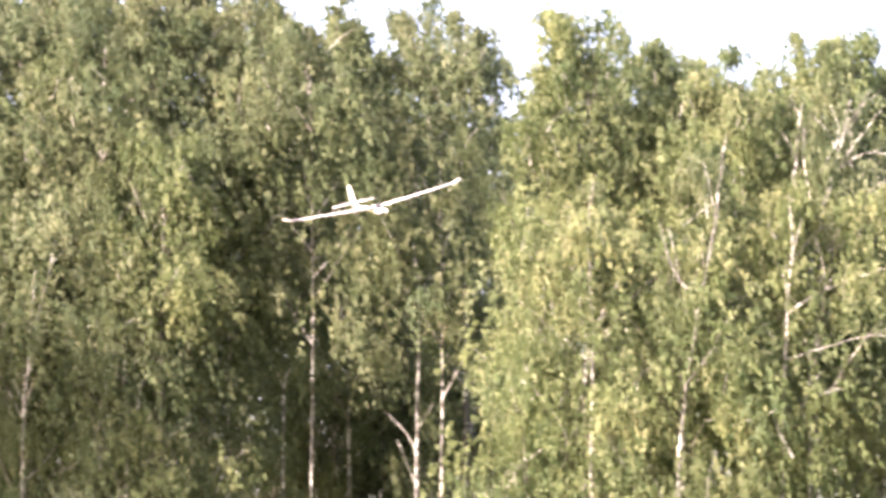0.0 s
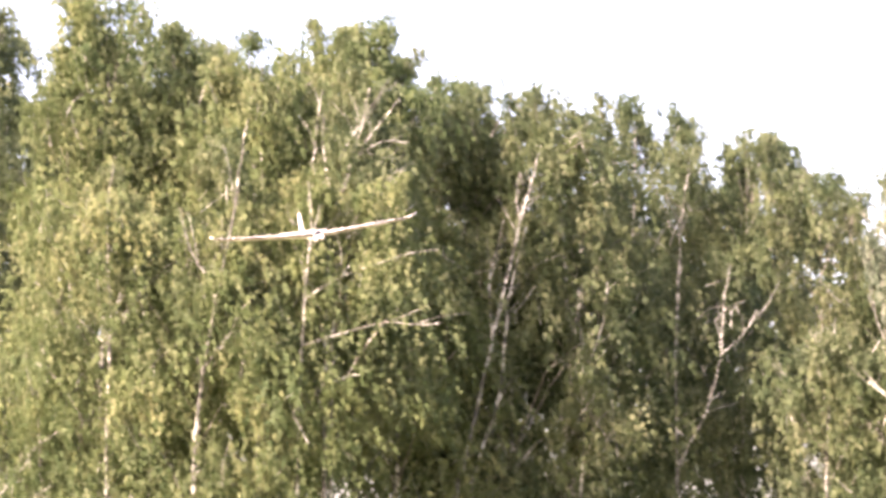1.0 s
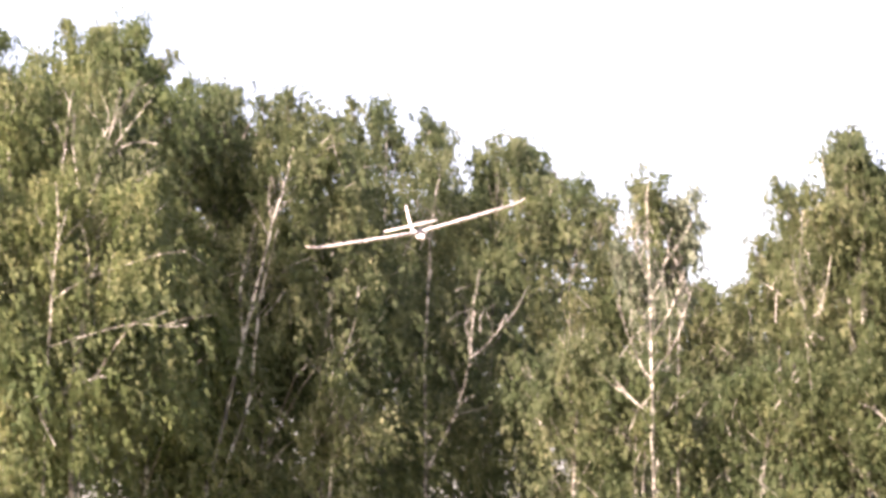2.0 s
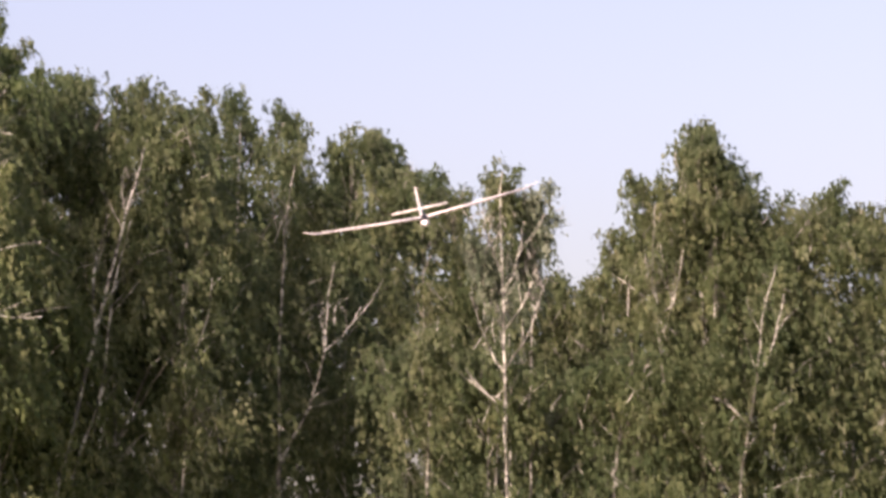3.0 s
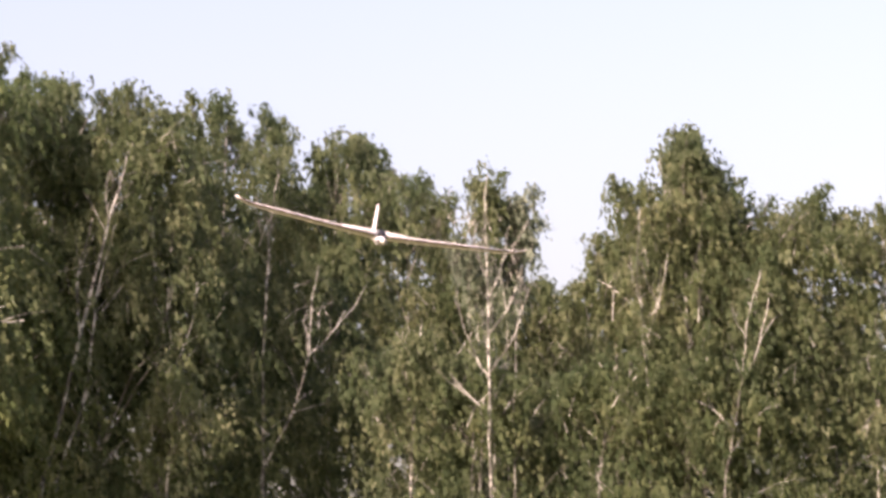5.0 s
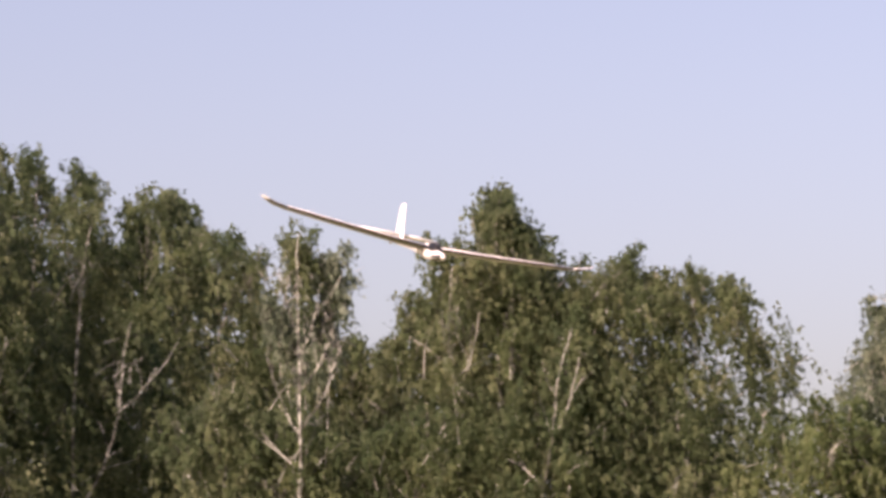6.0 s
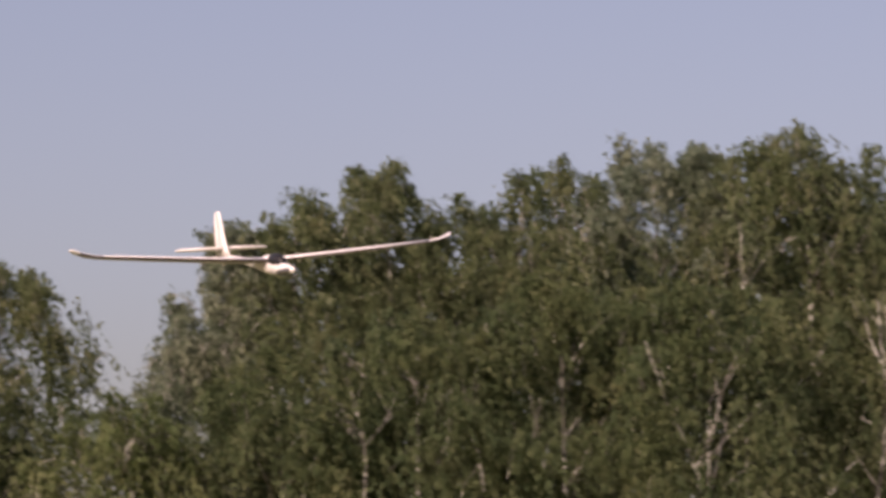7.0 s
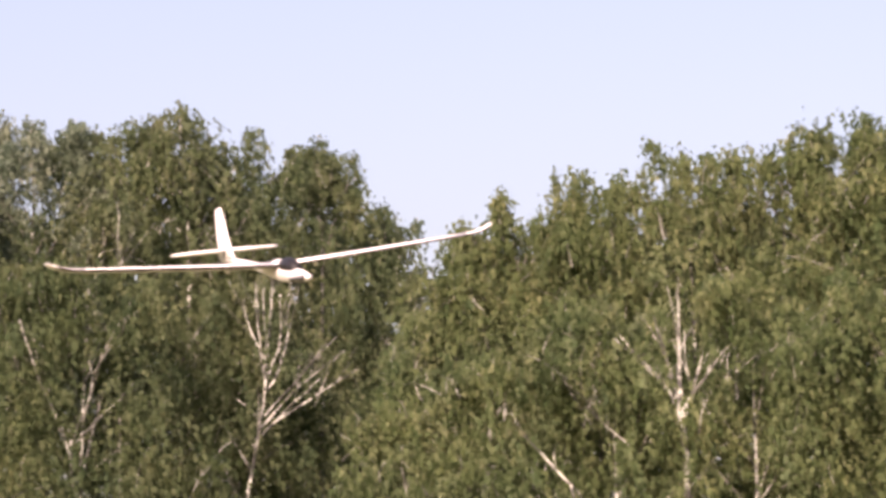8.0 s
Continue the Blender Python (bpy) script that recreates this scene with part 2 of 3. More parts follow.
def birch(x, y, H, R, seed, base=0.2, point=0.4, density=1.0, size=0.112, wind=0.22, lump=0.85, leaf=None, lean=0.0, limbs=9,
          trunk_r=None, sprigs=54, label="", group="birches of the wood edge"):
    rng = np.random.default_rng(seed)
    tree = new("birch_tree")
    tree.location = (x, y, -0.05)
    tagged(tree, label or "leafy birch with drooping twigs and a pale trunk in the wood edge", "tree", group)
    zb = base * H
    area = R * (H - zb)
    clumps = max(6, int(2.6 * area * density / (lump * 1.15)))
    strands, leaves = 22, 12
    me, cen, shoots = crown_mesh("crown", rng, H, zb, R, point, clumps, strands, leaves, size, wind, lump, leaf or LEAF)
    crown = new("crown", me)
    crown.parent = tree
    # trunk, a little bent, up to just under the top
    tr = trunk_r or 0.0075 * H + 0.02
    bx, by = rng.normal(0, 0.25, 2)
    pts, rad = [], []
    for i in range(9):
        f = i / 8
        pts.append((lean * H * f * f + bx * math.sin(3 * f), by * math.sin(2.6 * f), f * H * 0.95))
        rad.append(tr * (1 - 0.93 * f ** 0.9) * (1.35 if i == 0 else 1))
    mesh_object("trunk", *tube(pts, rad, 9), [BARK], tree, "white birch bark with dark cross marks", smooth=True)
    twigs(tree, rng, cen, H, sprigs, shoots)
    order = rng.permutation(len(cen))[:limbs]
    for j in order:
        c = cen[j]
        f = max(0.12, min(0.9, (c[2] - 0.35 * math.hypot(c[0], c[1]) * 2.2 - 0.6) / (0.95 * H)))
        k = f * 8
        a, b = pts[int(k)], pts[min(8, int(k) + 1)]
        s0 = Vector(a).lerp(Vector(b), k - int(k))
        e = Vector(c)
        mid = s0.lerp(e, 0.5) + Vector((0, 0, 0.10 * (e - s0).length)) + Vector(rng.normal(0, 0.12, 3))
        q1 = s0.lerp(mid, 0.55) + Vector((0, 0, -0.03))
        q2 = mid.lerp(e, 0.55) + Vector((0, 0, 0.08))
        r0 = max(0.018, tr * (1 - 0.85 * f) * 0.55)
        mesh_object("limb", *tube([s0, q1, mid, q2, e], [r0, r0 * 0.85, r0 * 0.65, r0 * 0.45, r0 * 0.18], 6), [LIMB], tree, smooth=True)
    return tree


# place round the camera, height of the top, half width, distance, and what sets the tree apart
TALL = "tall birch with a rounded leafy crown at the wood edge"
LOW = "low bushy young birch, leafy down to the ground"
THIN = "thin sparse birch with grey-green leaves and a speckled white trunk"
# this kind's leaves are coloured darker in place of shade
DARKENED = "dark green birch, its leaf colour darkened for shade"
# the high old stand, stepping back into the shade
HIGH_STAND = [
    # the first two stand out of view, added to shade the left of the stand
    (-600, -20, 140, 89, TALL), (-260, 290, 110, 86, TALL), (-150, 10, 150, 96, TALL), (20, -30, 150, 94, TALL), (180, -35, 120, 92, TALL), (335, -40, 100, 93, TALL), (-60, -40, 130, 101, TALL), (110, -40, 130, 95, TALL), (265, -30, 120, 92.5, TALL), (425, -25, 90, 92.6, TALL), (540, -10, 120, 91.2, TALL), (640, 70, 90, 96.5, TALL), (768, -6, 130, 92.0, TALL), (812, 75, 62, 98, LOW),
    (210, 440, 88, 90.5, LOW), (40, 360, 100, 92, DARKENED), (480, 190, 140, 104, TALL), (560, 60, 110, 104, TALL), (650, 230, 130, 104, TALL), (810, 330, 90, 103, DARKENED), (600, 480, 140, 103, DARKENED),
]
# the sunlit stand that steps forward
SUNLIT_STAND = [
    (1110, 75, 110, 90, TALL), (1235, 96, 100, 90, TALL), (1395, 85, 95, 89, TALL), (1034, 8, 98, 86, TALL), (1180, 80, 110, 88, TALL), (1300, 92, 110, 85, TALL), (1490, 58, 125, 86.5, TALL), (962, 150, 80, 86, TALL), (1610, 152, 88, 90, TALL),
    (1046, 330, 140, 81, TALL), (1200, 390, 130, 81, TALL), (1440, 320, 150, 81.5, TALL), (922, 690, 62, 81, LOW), (1016, 420, 96, 82, LOW), (1590, 400, 110, 87, TALL),
]
# the shaded bay
SHADED_BAY = [
    (1690, 160, 90, 89.5, TALL), (1830, 180, 100, 89, TALL), (1985, 186, 110, 93, TALL), (2190, 250, 88, 93.5, TALL), (2305, 310, 70, 93, TALL),
    (1750, 420, 130, 88.5, TALL), (1925, 450, 115, 90.5, TALL), (2130, 480, 110, 96, DARKENED), (1905, 660, 48, 86.5, LOW),
]
# thin trees and a pointed one
POINTED_STAND = [
    (2453, 312, 44, 88, THIN), (2512, 345, 34, 88, THIN), (2410, 405, 46, 88, THIN), (2486, 415, 62, 88.6, THIN), (2342, 550, 98, 88, LOW), (2545, 500, 62, 92.5, LOW), (2615, 535, 52, 92, LOW), (2490, 475, 60, 93, DARKENED), (2415, 480, 60, 93, DARKENED), (2450, 660, 80, 88, DARKENED),
    (2805, 250, 98, 88, "pointed birch with a tall leafy crown"), (2735, 372, 56, 89, LOW), (2868, 345, 55, 89, LOW), (2838, 285, 34, 88, LOW), (2676, 425, 50, 88.6, TALL), (2724, 345, 50, 88.4, TALL), (2970, 358, 105, 89, TALL), (3060, 396, 90, 90, TALL), (3170, 392, 106, 89, TALL),
    (2680, 640, 110, 88, DARKENED), (2870, 560, 130, 88, DARKENED), (3080, 600, 120, 95, DARKENED),
]
# the low gap
LOW_GAP = [
    (3300, 655, 75, 87, LOW), (3385, 622, 42, 86, LOW), (3450, 650, 55, 87, LOW),
]
# the long dark stand
LONG_STAND = [
    (3688, 248, 92, 90, TALL), (3585, 312, 72, 90.6, TALL), (3548, 395, 80, 91, TALL), (3496, 480, 66, 90, TALL), (3838, 218, 95, 91, TALL), (3960, 274, 110, 92, TALL), (4096, 222, 70, 92, TALL), (4191, 214, 65, 91, TALL),
    (4341, 170, 115, 91, TALL), (4470, 172, 105, 91, TALL), (4586, 168, 90, 91, TALL), (4680, 200, 90, 92, TALL), (4840, 216, 105, 94, TALL), (4945, 318, 50, 96, TALL),
    (3640, 560, 150, 87, DARKENED), (3900, 480, 165, 87, DARKENED), (4160, 420, 165, 87, DARKENED), (4430, 420, 165, 87, DARKENED), (4690, 430, 130, 91, TALL), (4900, 540, 100, 96, DARKENED), (5030, 505, 70, 90, DARKENED),
]
# the near sunlit stand
NEAR_STAND = [
    (4965, 650, 80, 77, LOW), (4925, 790, 80, 76, LOW),
    (5195, 302, 105, 80, TALL), (5333, 254, 105, 80, TALL), (5488, 210, 105, 80, TALL), (5653, 188, 105, 80, TALL), (5760, 174, 105, 80, TALL), (5900, 152, 140, 80, TALL),
    (5085, 385, 62, 80, LOW), (5130, 335, 66, 80.4, TALL), (5035, 468, 58, 79.5, LOW), (5150, 560, 140, 77, LOW), (5350, 480, 160, 76, TALL), (5600, 450, 160, 76, TALL), (5830, 440, 160, 76, TALL), (5050, 720, 90, 76, LOW),
    (6100, 140, 170, 82, TALL), (285, 215, 75, 90.3, TALL),
]
TREES = HIGH_STAND + SUNLIT_STAND + SHADED_BAY + POINTED_STAND + LOW_GAP + LONG_STAND + NEAR_STAND


HIGH_CROWN = (425, 540, 640, 768, 2190, 2305, 2970, 3060, 3170)   # bare below, the wood dark behind
EDGE = (768, 2724, 2676, 2305, 3170, 3548, 4945, 5195, 4096, 4191, 3688, 3585, 5130, 1034, 962)   # crowns that end against the sky


def wood():
    for i, (u, v, hw, d, kind) in enumerate(TREES):
        x, y = spot(u, d)
        R = hw * d / F * (1.5 if kind in (TALL, DARKENED) and u not in EDGE else 1.38)
        H = height_at(v, d)
        more = dict(label=kind)
        if kind == LOW:
            more.update(base=0.05)
        elif kind == THIN:
            more.update(density=0.15, leaf=LEAF_PALE, point=1.15, limbs=7, lump=0.5, trunk_r=0.045, sprigs=26, base=0.15)
        elif u in (3496, 3548, 3585, 4341):
            more.update(leaf=LEAF_PALE, density=0.75, lump=0.6, limbs=14)
        elif kind == DARKENED:
            more.update(leaf=LEAF_SHADED, base=0.12)
        elif kind.startswith("pointed"):
            more.update(point=1.0, lump=0.55)
        else:
            more.update(base=0.14, limbs=11)
        if u in HIGH_CROWN:
            more.update(base=0.46 if u < 800 else 0.38, trunk_r=0.045)
        if kind in (TALL, LOW) and "leaf" not in more and (u, v, hw, d, kind) in SUNLIT_STAND + LOW_GAP + NEAR_STAND:
            more.update(leaf=LEAF_FRESH)
        SWAYING.append(birch(x, y, H, R, 100 + i, **more))


def back_wood():
    """The wood behind the edge, lower than its skyline."""
    i = 0
    for u in range(-300, 6300, 150):
        if 3240 < u < 3500:
            continue
        near = [t for t in TREES if abs(t[0] - u) < t[2] + 90]
        v = max([min(t[1] for t in near) if near else 300, 60]) + 150
        if 2420 < u < 2800:
            v = 610
        if 3080 < u < 3660:
            v = 690
        if 4850 < u < 5140:
            v = 490
        d = 108 + (i * 37 % 5) * 1.6
        x, y = spot(u + 20 * math.sin(i * 2.1), d)
        birch(x, y, height_at(v, d), 3.0, 900 + i, base=0.06, density=0.34, size=0.26, lump=1.1, leaf=LEAF_SHADED, limbs=5, label=DARKENED, group="birches deeper in the wood")
        i += 1


def stem_birch(stems, d, radius, crown=None, label=""):
    """A birch whose pale stems show through the leaves: bent lines from the ground up, each given by a few turning points."""
    tree = new("birch_tree")
    d, radius = d + 1.0, radius * 0.58
    x0, y0 = spot(stems[0][0][0], d)
    tree.location = (x0, y0, -0.05)
    tagged(tree, label or "birch with bare pale stems showing between thin leaves", "tree", "birches of the wood edge")
    for k, stem in enumerate(stems):
        pts = []
        if k == 0:
            pts.append(Vector((0.12, 0.0, 0.0)))
        for u, v, *near in stem:
            x, y = spot(u, d + (near[0] if near else 0.0))
            pts.append(Vector((x - x0, y - y0, height_at(v, d) + 0.05)))
        # round the line off
        for _ in range(2):
            fine = [pts[0]]
            for a, b in zip(pts, pts[1:]):
                fine += [a.lerp(b, 0.25), a.lerp(b, 0.75)]
            pts = fine + [pts[-1]]
        rng = random.Random(k + int(d * 7))
        pts = [p + Vector((rng.gauss(0, 0.012), rng.gauss(0, 0.02), 0)) for p in pts]
        n = len(pts)
        r = radius if k == 0 else radius * 0.55
        rad = [max(0.012, r * (1 - 0.86 * i / (n - 1))) for i in range(n)]
        mesh_object("trunk" if k == 0 else "limb", *tube(pts, rad, 8), [BARK], tree, smooth=True)
        # thin side boughs, crooked, leaving the upper half of the stem
        for _ in range(4 if k == 0 else 2):
            i = rng.randrange(n // 3, max(n // 3 + 1, int(n * 0.74)))
            a, rise = pts[i], (pts[min(n - 1, i + 2)] - pts[max(0, i - 2)]).normalized()
            way = (rise * rng.uniform(0.5, 1.0) + Vector((rng.uniform(-0.8, 0.8), rng.uniform(-0.4, 0.4), 0.2))).normalized()
            length = rng.uniform(0.5, 1.5)
            b = a + way * length * 0.5 + Vector((rng.gauss(0, 0.05), 0, 0.04))
            c = b + way * length * 0.5 + Vector((rng.gauss(0, 0.12), 0, rng.uniform(-0.15, 0.2)))
            t0 = max(0.010, rad[i] * 0.5)
            mesh_object("bough", *tube([a, b, c], [t0, t0 * 0.75, t0 * 0.35], 5), [BARK], tree, smooth=True)
    if not crown:
        crown = (stems[0][-1][0], stems[0][-1][1] - 50, 50, 0.22)
    if crown:
        u, v, hw, density = crown
        H, R = height_at(v, d), hw * d / F
        cx, cy = spot(u, d + 0.9)
        me, _, shoots = crown_mesh("crown", np.random.default_rng(int(u)), H, H * 0.45, R, 0.6, max(6, int(3.2 * R * H * density)), 16, 10, 0.11, 0.22, 0.55, LEAF)
        me.transform(Matrix.Translation((cx - x0, cy - y0, 0)))
        ob = new("crown", me)
        ob.parent = tree
        twigs(tree, np.random.default_rng(int(u) + 1), _ + np.array([cx - x0, cy - y0, 0]), H, 14, 0)
    SWAYING.append(tree)
    return tree


def stems():
    stem_birch([[(734, 860), (738, 700), (740, 540), (728, 430)]], 90.9, 0.13)
    stem_birch([[(1195, 860), (1212, 700), (1238, 545), (1268, 400), (1275, 330), (1290, 240)], [(1238, 545), (1185, 470), (1170, 400)], [(1215, 680), (1260, 630), (1290, 560)]],
               78.6, 0.10, (1240, 250, 90, 0.5))
    stem_birch([[(1044, 860), (1050, 590), (1046, 500), (1040, 400), (1052, 320)]], 79.0, 0.07, (1045, 300, 60, 0.4))
    stem_birch([[(1440, 700), (1450, 520), (1452, 380), (1500, 280), (1562, 205)], [(1452, 380), (1485, 290), (1508, 185)], [(1450, 400), (1425, 310), (1428, 235)],
                [(1480, 310), (1530, 275), (1575, 280)], [(1450, 480), (1400, 420), (1385, 350)],
                [(1405, 345), (1412, 265), (1425, 190)], [(1455, 310), (1500, 232), (1545, 168)], [(1450, 420), (1520, 370), (1560, 340)]], 81.2, 0.075, (1480, 120, 95, 0.9))
    # long side boughs that reach out of the sunlit stand
    stem_birch([[(1380, 880), (1386, 700), (1393, 544), (1404, 430), (1398, 350)], [(1392, 560), (1450, 520), (1530, 492), (1585, 474), (1628, 470)],
                [(1388, 640), (1480, 612), (1540, 596), (1596, 604), (1632, 600)], [(1385, 720), (1340, 745), (1299, 752)], [(1384, 760), (1440, 700), (1500, 690)]], 78.8, 0.055, (1400, 360, 60, 0.4))
    # the leaning pale stems of the shaded bay
    stem_birch([[(1660, 900), (1683, 835), (1730, 626), (1757, 518), (1776, 432), (1799, 355), (1812, 300)], [(1730, 626), (1722, 540), (1734, 479), (1750, 420)]], 85.4, 0.12)
    stem_birch([[(1690, 900), (1699, 851), (1741, 743), (1753, 603), (1766, 520), (1790, 430)]], 85.6, 0.10)
    stem_birch([[(1868, 880), (1881, 805), (1892, 720), (1900, 673), (1924, 611), (1935, 530)], [(1900, 673), (1880, 600), (1884, 540)]], 86.4, 0.09)
    stem_birch([[(2040, 890), (2086, 797), (2117, 735), (2133, 657), (2136, 580), (2150, 500)], [(2133, 657), (2172, 626), (2196, 580)]], 88.9, 0.07)
    stem_birch([[(2052, 640), (2059, 502), (2063, 425), (2078, 330)]], 89.0, 0.07)
    stem_birch([[(2457, 860), (2455, 700), (2452, 540), (2446, 400), (2452, 340)], [(2455, 700), (2420, 640), (2395, 560)], [(2453, 690), (2500, 630), (2525, 540)],
                [(2453, 560), (2480, 500), (2490, 430)], [(2450, 520), (2425, 460), (2415, 400)], [(2455, 760), (2410, 720), (2385, 690)], [(2454, 620), (2490, 575), (2515, 500)]],
               85.6, 0.075, (2456, 310, 34, 0.16))
    # stems that show in the pointed tree and beside it
    stem_birch([[(2868, 890), (2885, 800), (2905, 690), (2912, 590), (2938, 507)], [(2885, 790), (2850, 752), (2813, 735)], [(2905, 700), (2935, 640), (2950, 560)]], 85.3, 0.05)
    stem_birch([[(2740, 760), (2728, 610), (2717, 499), (2724, 400)], [(2732, 640), (2760, 560), (2772, 480)]], 86.0, 0.04)
    stem_birch([[(40, 860), (48, 650), (60, 480)], [(52, 620), (82, 500), (95, 420)]], 89.2, 0.05)
    stem_birch([[(498, 720), (505, 640), (530, 500), (542, 430)]], 92.2, 0.07)
    stem_birch([[(3810, 860), (3815, 720), (3790, 640), (3770, 580)], [(3815, 720), (3850, 680), (3880, 600)]], 85.0, 0.09)
    stem_birch([[(4030, 860), (4012, 720), (3990, 640), (3975, 570)], [(4110, 720), (4122, 640)]], 85.0, 0.09)
    stem_birch([[(4405, 870), (4400, 760), (4360, 690), (4306, 540)], [(4405, 760), (4470, 690), (4510, 650)], [(4400, 760), (4440, 660), (4430, 600)],
                ], 84.5, 0.11)
    stem_birch([[(4484, 700), (4480, 460), (4478, 330)]], 87.2, 0.055)
    stem_birch([[(4705, 880), (4725, 760), (4745, 640), (4735, 480)], [(4730, 730), (4790, 660), (4880, 590)], [(4745, 620), (4705, 540), (4700, 500)], [(4745, 640), (4770, 560), (4765, 490)],
                [(4742, 650), (4726, 560), (4722, 470)], [(4744, 600), (4750, 520), (4752, 450)], [(4746, 660), (4780, 590), (4782, 510)],
                [(4740, 705), (4800, 640), (4850, 575)], [(4735, 740), (4790, 685), (4835, 640)], [(4760, 715), (4850, 655), (4905, 622)]],
               87.9, 0.10, (4740, 460, 60, 0.4))
    stem_birch([[(5490, 870), (5485, 760), (5475, 690), (5430, 630), (5365, 560)], [(5477, 700), (5455, 620), (5432, 530)], [(5478, 690), (5473, 580), (5474, 470)],
                [(5480, 700), (5510, 650), (5560, 585)], [(5480, 720), (5505, 650), (5514, 600)]], 73.6, 0.17)
    stem_birch([[(5300, 850), (5250, 790), (5200, 740)], [(5390, 760), (5340, 720), (5310, 690)]], 73.8, 0.08)


wood()
back_wood()
stems()


# ---- the glider ----
def loft(sections, cap=True):
    """A skin through rings of equal length."""
    bm = bmesh.new()
    rings = [[bm.verts.new(p) for p in s] for s in sections]
    n = len(rings[0])
    for a, b in zip(rings, rings[1:]):
        for k in range(n):
            bm.faces.new((a[k], a[(k + 1) % n], b[(k + 1) % n], b[k]))
    if cap:
        bm.faces.new(rings[0])
        bm.faces.new(rings[-1])
    return bm


def ring(y, cx, cz, w, h, n=14, power=2.4):
    """A rounded-box section of the fuselage."""
    out = []
    for k in range(n):
        a = 2 * math.pi * k / n
        c, s = math.cos(a), math.sin(a)
        out.append(Vector((cx + w * math.copysign(abs(c) ** (2 / power), c), y, cz + h * math.copysign(abs(s) ** (2 / power), s))))
    return out


def aerofoil(front, back, thick, camber=0.03):
    """Points of a wing section as (y, z), round the outline."""
    chord = front - back
    xs = [0, 0.015, 0.06, 0.15, 0.3, 0.5, 0.75, 1.0]
    def half(x):
        return 4.1 * thick * chord * (0.2969 * math.sqrt(x) - 0.126 * x - 0.3516 * x * x + 0.2843 * x ** 3 - 0.1 * x ** 4) + 0.0008
    arch = lambda x: camber * chord * 4 * x * (1 - x)
    upper = [(front - x * chord, arch(x) + half(x)) for x in xs]
    lower = [(front - x * chord, arch(x) - half(x)) for x in reversed(xs[1:-1])]
    tail = [(back, arch(1.0) - half(1.0))]
    return upper + tail + lower


def wing_half(side, parent):
    """One wing: straight panel with slight rise, then a swept, upturned tip; an aileron along the outer trailing edge."""
    # span station, leading edge, trailing edge, height, thickness
    st = [(0.026, 0.115, -0.125, -0.020, 0.105), (0.30, 0.110, -0.112, -0.004, 0.10), (0.60, 0.100, -0.092, 0.017, 0.095), (0.86, 0.088, -0.068, 0.036, 0.09)]
    tips = [(0.86, 0.088, -0.068, 0.036, 0.09), (0.92, 0.079, -0.058, 0.045, 0.09), (0.97, 0.058, -0.050, 0.062, 0.085), (1.0, 0.022, -0.042, 0.080, 0.08)]
    def skin(rows):
        return loft([[Vector((side * s, y, z + h)) for y, z in aerofoil(le, te, th)] for s, le, te, h, th in rows])
    panel = part("wing", skin(st), FOAM, parent, "white foam wing with rounded leading edge")
    part("wing_tip", skin(tips), FOAM, panel, "upturned white wing tip")
    # spar strip and aileron, each a hair proud of the skin
    rows = []
    for s in (0.44, 0.64, 0.84):
        f = (s - 0.30) / 0.56
        te, z = -0.112 + 0.044 * f, -0.004 + 0.040 * f
        rows.append([Vector((side * s, te + 0.036, z + 0.0135)), Vector((side * s, te - 0.003, z + 0.003)),
                     Vector((side * s, te - 0.003, z - 0.002)), Vector((side * s, te + 0.036, z - 0.0035))])
    bm = loft(rows)
    part("aileron", bm, FOAM, panel, "hinged white foam aileron", smooth=False)
    # dark film under the wing
    rows = []
    for s, le, te, h, th in st + tips[1:3]:
        pts = aerofoil(le, te, th)
        low = [Vector((side * s, y, z + h - 0.0012)) for y, z in pts[9:]] + [Vector((side * s, pts[0][0] + 0.0012, pts[0][1] + h + 0.001))]
        rows.append(low)
    bm = bmesh.new()
    grid = [[bm.verts.new(p) for p in r] for r in rows]
    for a, b in zip(grid, grid[1:]):
        for k in range(len(a) - 1):
            bm.faces.new((a[k], a[k + 1], b[k + 1], b[k]))
    part("underside", bm, FOAM_UNDER, panel, "dark film on the wing's underside")


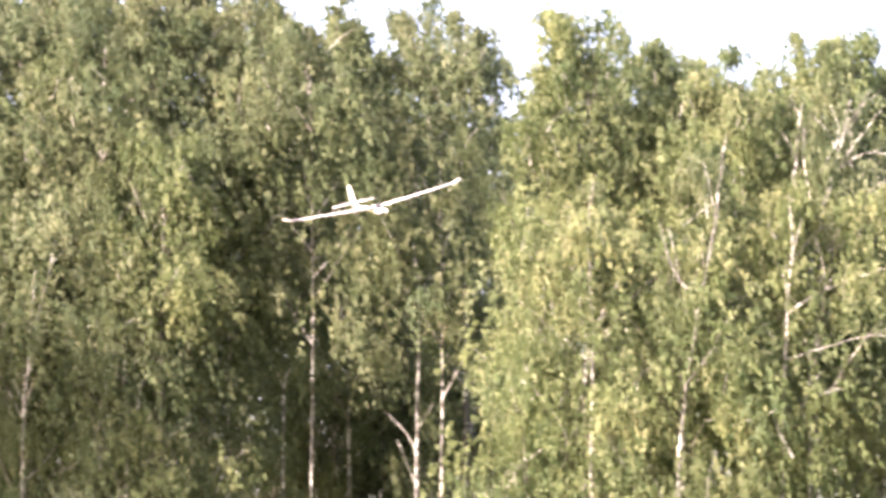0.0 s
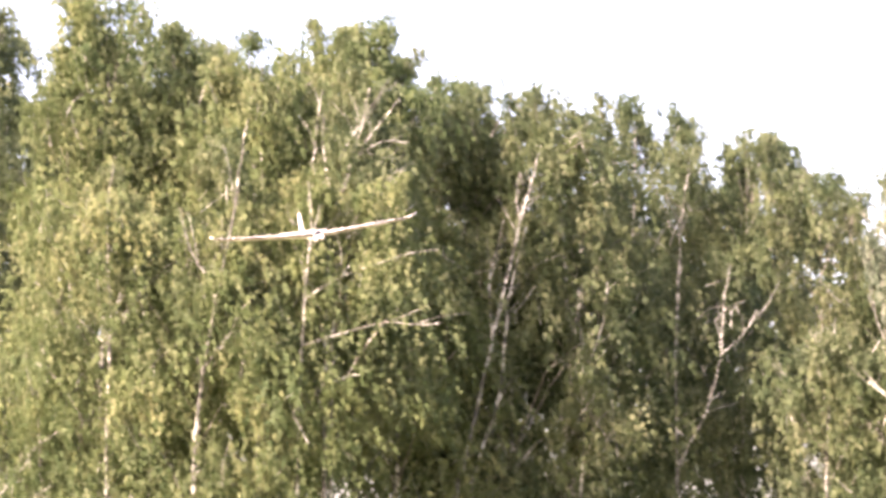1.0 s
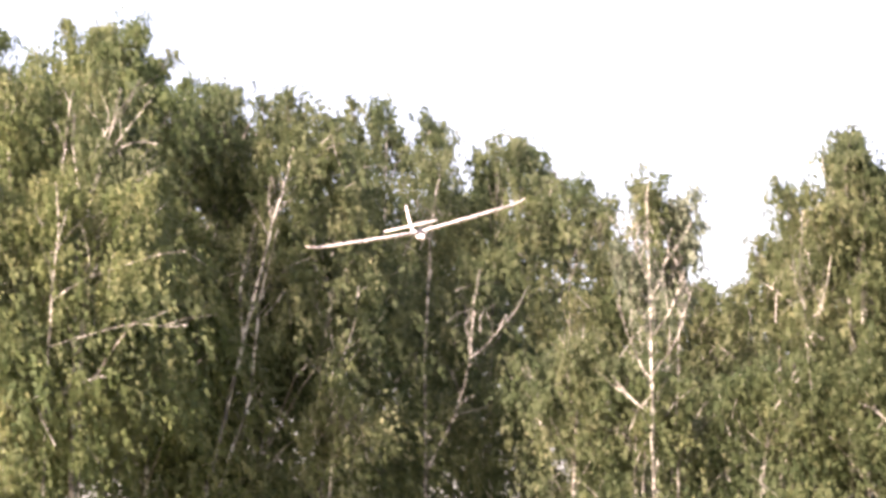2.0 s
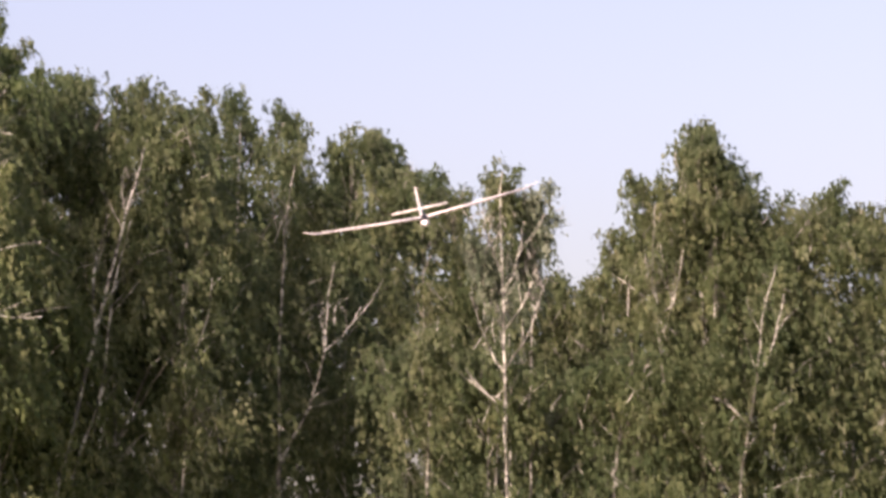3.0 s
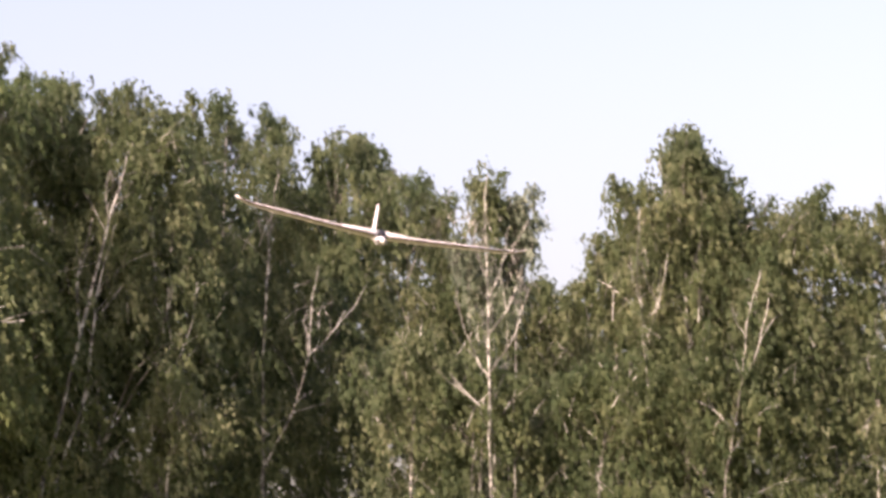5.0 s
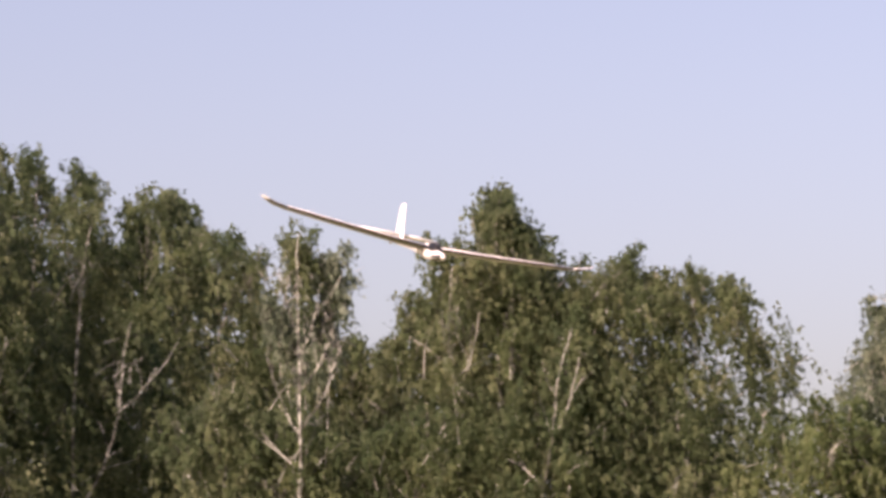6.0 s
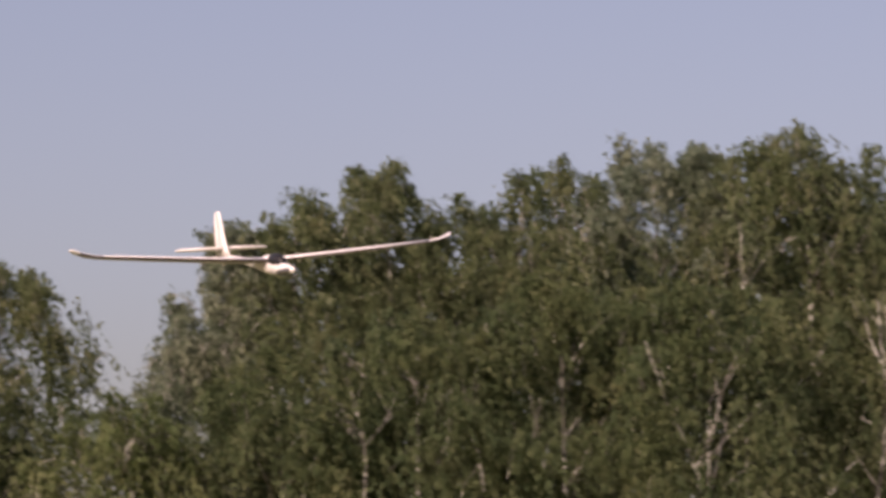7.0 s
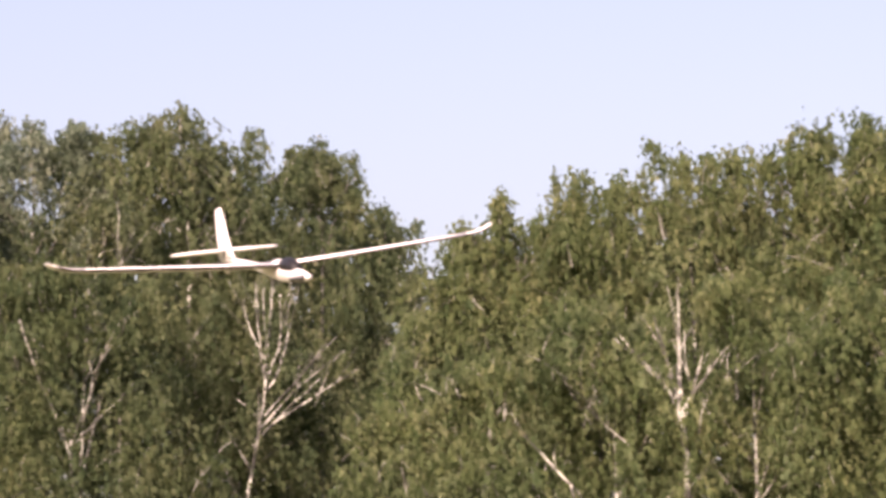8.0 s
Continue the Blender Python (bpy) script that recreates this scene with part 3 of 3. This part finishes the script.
def glider():
    g = new("model_glider")
    tagged(g, "white foam radio-controlled motor glider with dark canopy, flying", "glider")
    # fuselage: nose, cockpit, then a thin tail boom
    secs = [(0.375, -0.092, 0.012, 0.012), (0.36, -0.090, 0.018, 0.018), (0.31, -0.084, 0.026, 0.026), (0.22, -0.072, 0.032, 0.033), (0.10, -0.056, 0.033, 0.036),
            (-0.02, -0.040, 0.028, 0.031), (-0.14, -0.020, 0.020, 0.022), (-0.30, 0.006, 0.015, 0.017), (-0.50, 0.036, 0.013, 0.015), (-0.72, 0.064, 0.010, 0.014)]
    body = part("fuselage", loft([ring(y, 0, z, w, h) for y, z, w, h in secs]), FOAM, g, "rounded white foam fuselage with slim tail boom")
    # canopy: a smoked hood standing proud of the back of the nose
    cs = [(0.275, -0.066, 0.012, 0.010), (0.258, -0.050, 0.024, 0.026), (0.21, -0.036, 0.031, 0.036), (0.155, -0.027, 0.0325, 0.036), (0.105, -0.022, 0.028, 0.029), (0.075, -0.018, 0.016, 0.014)]
    part("canopy", loft([ring(y, 0, z, w, h, 14, 2.0) for y, z, w, h in cs]), CANOPY, g, "dark smoked canopy")
    # spinner and folded propeller
    sp = [(0.402, -0.092, 0.003, 0.003), (0.397, -0.092, 0.010, 0.010), (0.385, -0.092, 0.015, 0.015), (0.372, -0.092, 0.0165, 0.0165)]
    spin = part("spinner", loft([ring(y, 0, z, w, h, 12, 2.0) for y, z, w, h in sp]), FOAM, g, "white spinner on the nose")
    for side in (1, -1):
        rows = []
        for f in (0, 0.3, 0.7, 1.0):
            y = 0.385 - 0.125 * f
            x = side * (0.017 + 0.022 * min(1, f * 1.6))
            w = 0.010 * (1 - 0.6 * f) + 0.002
            rows.append([Vector((x, y, -0.091 + w)), Vector((x + side * 0.003, y, -0.091)), Vector((x, y, -0.091 - w)), Vector((x - side * 0.002, y, -0.091))])
        part("propeller_blade", loft(rows), CARBON, spin, "folded grey propeller blade")
    for side in (1, -1):
        wing_half(side, g)
    # dark patch on the belly under the nose
    bm = bmesh.new()
    rows = []
    for y, z, w, h in secs[1:4]:
        pts = ring(y, 0, z, w + 0.0015, h + 0.0015, 28)
        rows.append([bm.verts.new(p) for p in pts if p.z < z - 0.62 * h])
    for a, b in zip(rows, rows[1:]):
        for k in range(min(len(a), len(b)) - 1):
            bm.faces.new((a[k], a[k + 1], b[k + 1], b[k]))
    part("belly_patch", bm, DARK, body, "dark patch under the nose")
    # wing saddle over the joint
    part("wing_saddle", loft([ring(y, 0, z, w, h, 12, 2.2) for y, z, w, h in
                              ((0.122, -0.014, 0.024, 0.009), (0.06, -0.008, 0.036, 0.016), (-0.06, -0.012, 0.036, 0.014), (-0.135, -0.018, 0.026, 0.010))]), FOAM, g)
    # fin with a rudder, tailplane with elevator
    def plate(rows, thick):
        """rows of (height or span, front, back): an upright blade with rounded edges."""
        out = []
        for s, fr, bk in rows:
            t = thick * (fr - bk) / (rows[0][1] - rows[0][2]) + 0.0015
            out.append([(fr, 0), (fr - 0.15 * (fr - bk), t), (fr - 0.6 * (fr - bk), t), (bk, 0.001), (bk, -0.001), (fr - 0.6 * (fr - bk), -t), (fr - 0.15 * (fr - bk), -t)])
        return out
    rows = [(0.060, -0.525, -0.700), (0.085, -0.568, -0.702), (0.16, -0.606, -0.708), (0.262, -0.646, -0.714), (0.288, -0.660, -0.714), (0.294, -0.676, -0.712)]
    fin = part("fin", loft([[Vector((x, y, r[0])) for y, x in sec] for r, sec in zip(rows, plate(rows, 0.009))]), FOAM, g, "upright white fin with rounded top")
    rows = [(0.066, -0.705, -0.765), (0.16, -0.712, -0.765), (0.25, -0.718, -0.757), (0.290, -0.718, -0.740)]
    part("rudder", loft([[Vector((x, y, r[0])) for y, x in sec] for r, sec in zip(rows, plate(rows, 0.005))]), FOAM, fin, "hinged white rudder")
    bm = bmesh.new()
    bmesh.ops.create_cone(bm, segments=10, radius1=0.012, radius2=0.011, depth=0.024, cap_ends=True,
                          matrix=Matrix.Translation((0, -0.655, 0.098)) @ Matrix.Rotation(radians(90), 4, "Y"))
    part("hinge_opening", bm, DARK, fin, "dark opening low on the fin")
    for side in (1, -1):
        rows = [(0.006, -0.610, -0.705), (0.12, -0.622, -0.705), (0.225, -0.640, -0.703), (0.245, -0.660, -0.700)]
        tp = part("tailplane", loft([[Vector((side * r[0], y, 0.100 + x)) for y, x in sec] for r, sec in zip(rows, plate(rows, 0.007))]), FOAM, g, "white tailplane half")
        rows = [(0.012, -0.709, -0.752), (0.12, -0.709, -0.748), (0.225, -0.707, -0.735)]
        part("elevator", loft([[Vector((side * r[0], y, 0.100 + x)) for y, x in sec] for r, sec in zip(rows, plate(rows, 0.0045))]), FOAM, tp, "hinged white elevator")
        bm = bmesh.new()
        bmesh.ops.create_cube(bm, size=1, matrix=Matrix.Translation((side * 0.20, -0.06, -0.018)) @ Matrix.Diagonal((0.010, 0.034, 0.020, 1)))
        part("servo_fairing", bm, FOAM, g)
    return g


GLIDER = glider()


def motions():
    walk(GLIDER, [
        (0.00, pose(-0.732, 37.814, 6.800, -1.96, 15.00, 197.30)),
        (0.50, pose(1.359, 35.256, 6.221, -0.17, 2.35, 190.91)),
        (1.00, pose(3.341, 33.850, 5.872, 1.06, 8.14, 183.81)),
        (1.50, pose(4.856, 32.400, 5.711, -1.39, 9.72, 177.48)),
        (2.00, pose(6.202, 31.096, 5.642, -2.47, 12.96, 171.80)),
        (2.20, pose(6.530, 30.438, 5.612, -3.87, 16.65, 168.82)),
        (3.30, pose(7.054, 28.400, 5.298, -4.15, 8.42, 162.95)),
        (3.50, pose(6.919, 27.950, 5.154, -5.02, 4.71, 158.39)),
        (4.00, pose(6.193, 26.300, 4.936, -3.29, -4.09, 163.33)),
        (4.20, pose(5.798, 25.350, 4.807, -2.71, -7.33, 169.78)),
        (5.30, pose(5.514, 22.750, 4.645, 0.00, -9.97, 172.10)),
        (5.50, pose(5.640, 22.020, 4.635, -1.03, -7.58, 172.98)),
        (6.00, pose(5.983, 19.551, 4.470, -4.13, -9.69, 179.61)),
        (6.50, pose(6.709, 17.845, 4.287, -4.34, -6.70, 177.19)),
        (7.00, pose(7.701, 16.097, 4.033, -2.24, 5.44, 173.25)),
        (7.50, pose(8.336, 14.220, 3.797, -1.79, 7.31, 169.02)),
        (8.00, pose(8.891, 12.386, 3.590, -2.31, 7.72, 162.65)),
    ])
    # the wood sways a little in the wind, which blows from the left
    for tree in SWAYING:
        x, y, z = tree.location
        turn, pace = 0.16 * x + 0.3 * y, 2.2 + 0.5 * math.sin(x * 1.7)
        rows = []
        for i in range(17):
            t = i * 0.5
            a = math.sin(turn + pace * t) + 0.5 * math.sin(2.1 * turn + 1.7 * pace * t)
            b = math.sin(1.3 * turn + 0.8 * pace * t)
            rows.append((t, pose(x, y, z, 0.07 * b, 0.06 + 0.10 * a, 0)))
        walk(tree, rows)


motions()
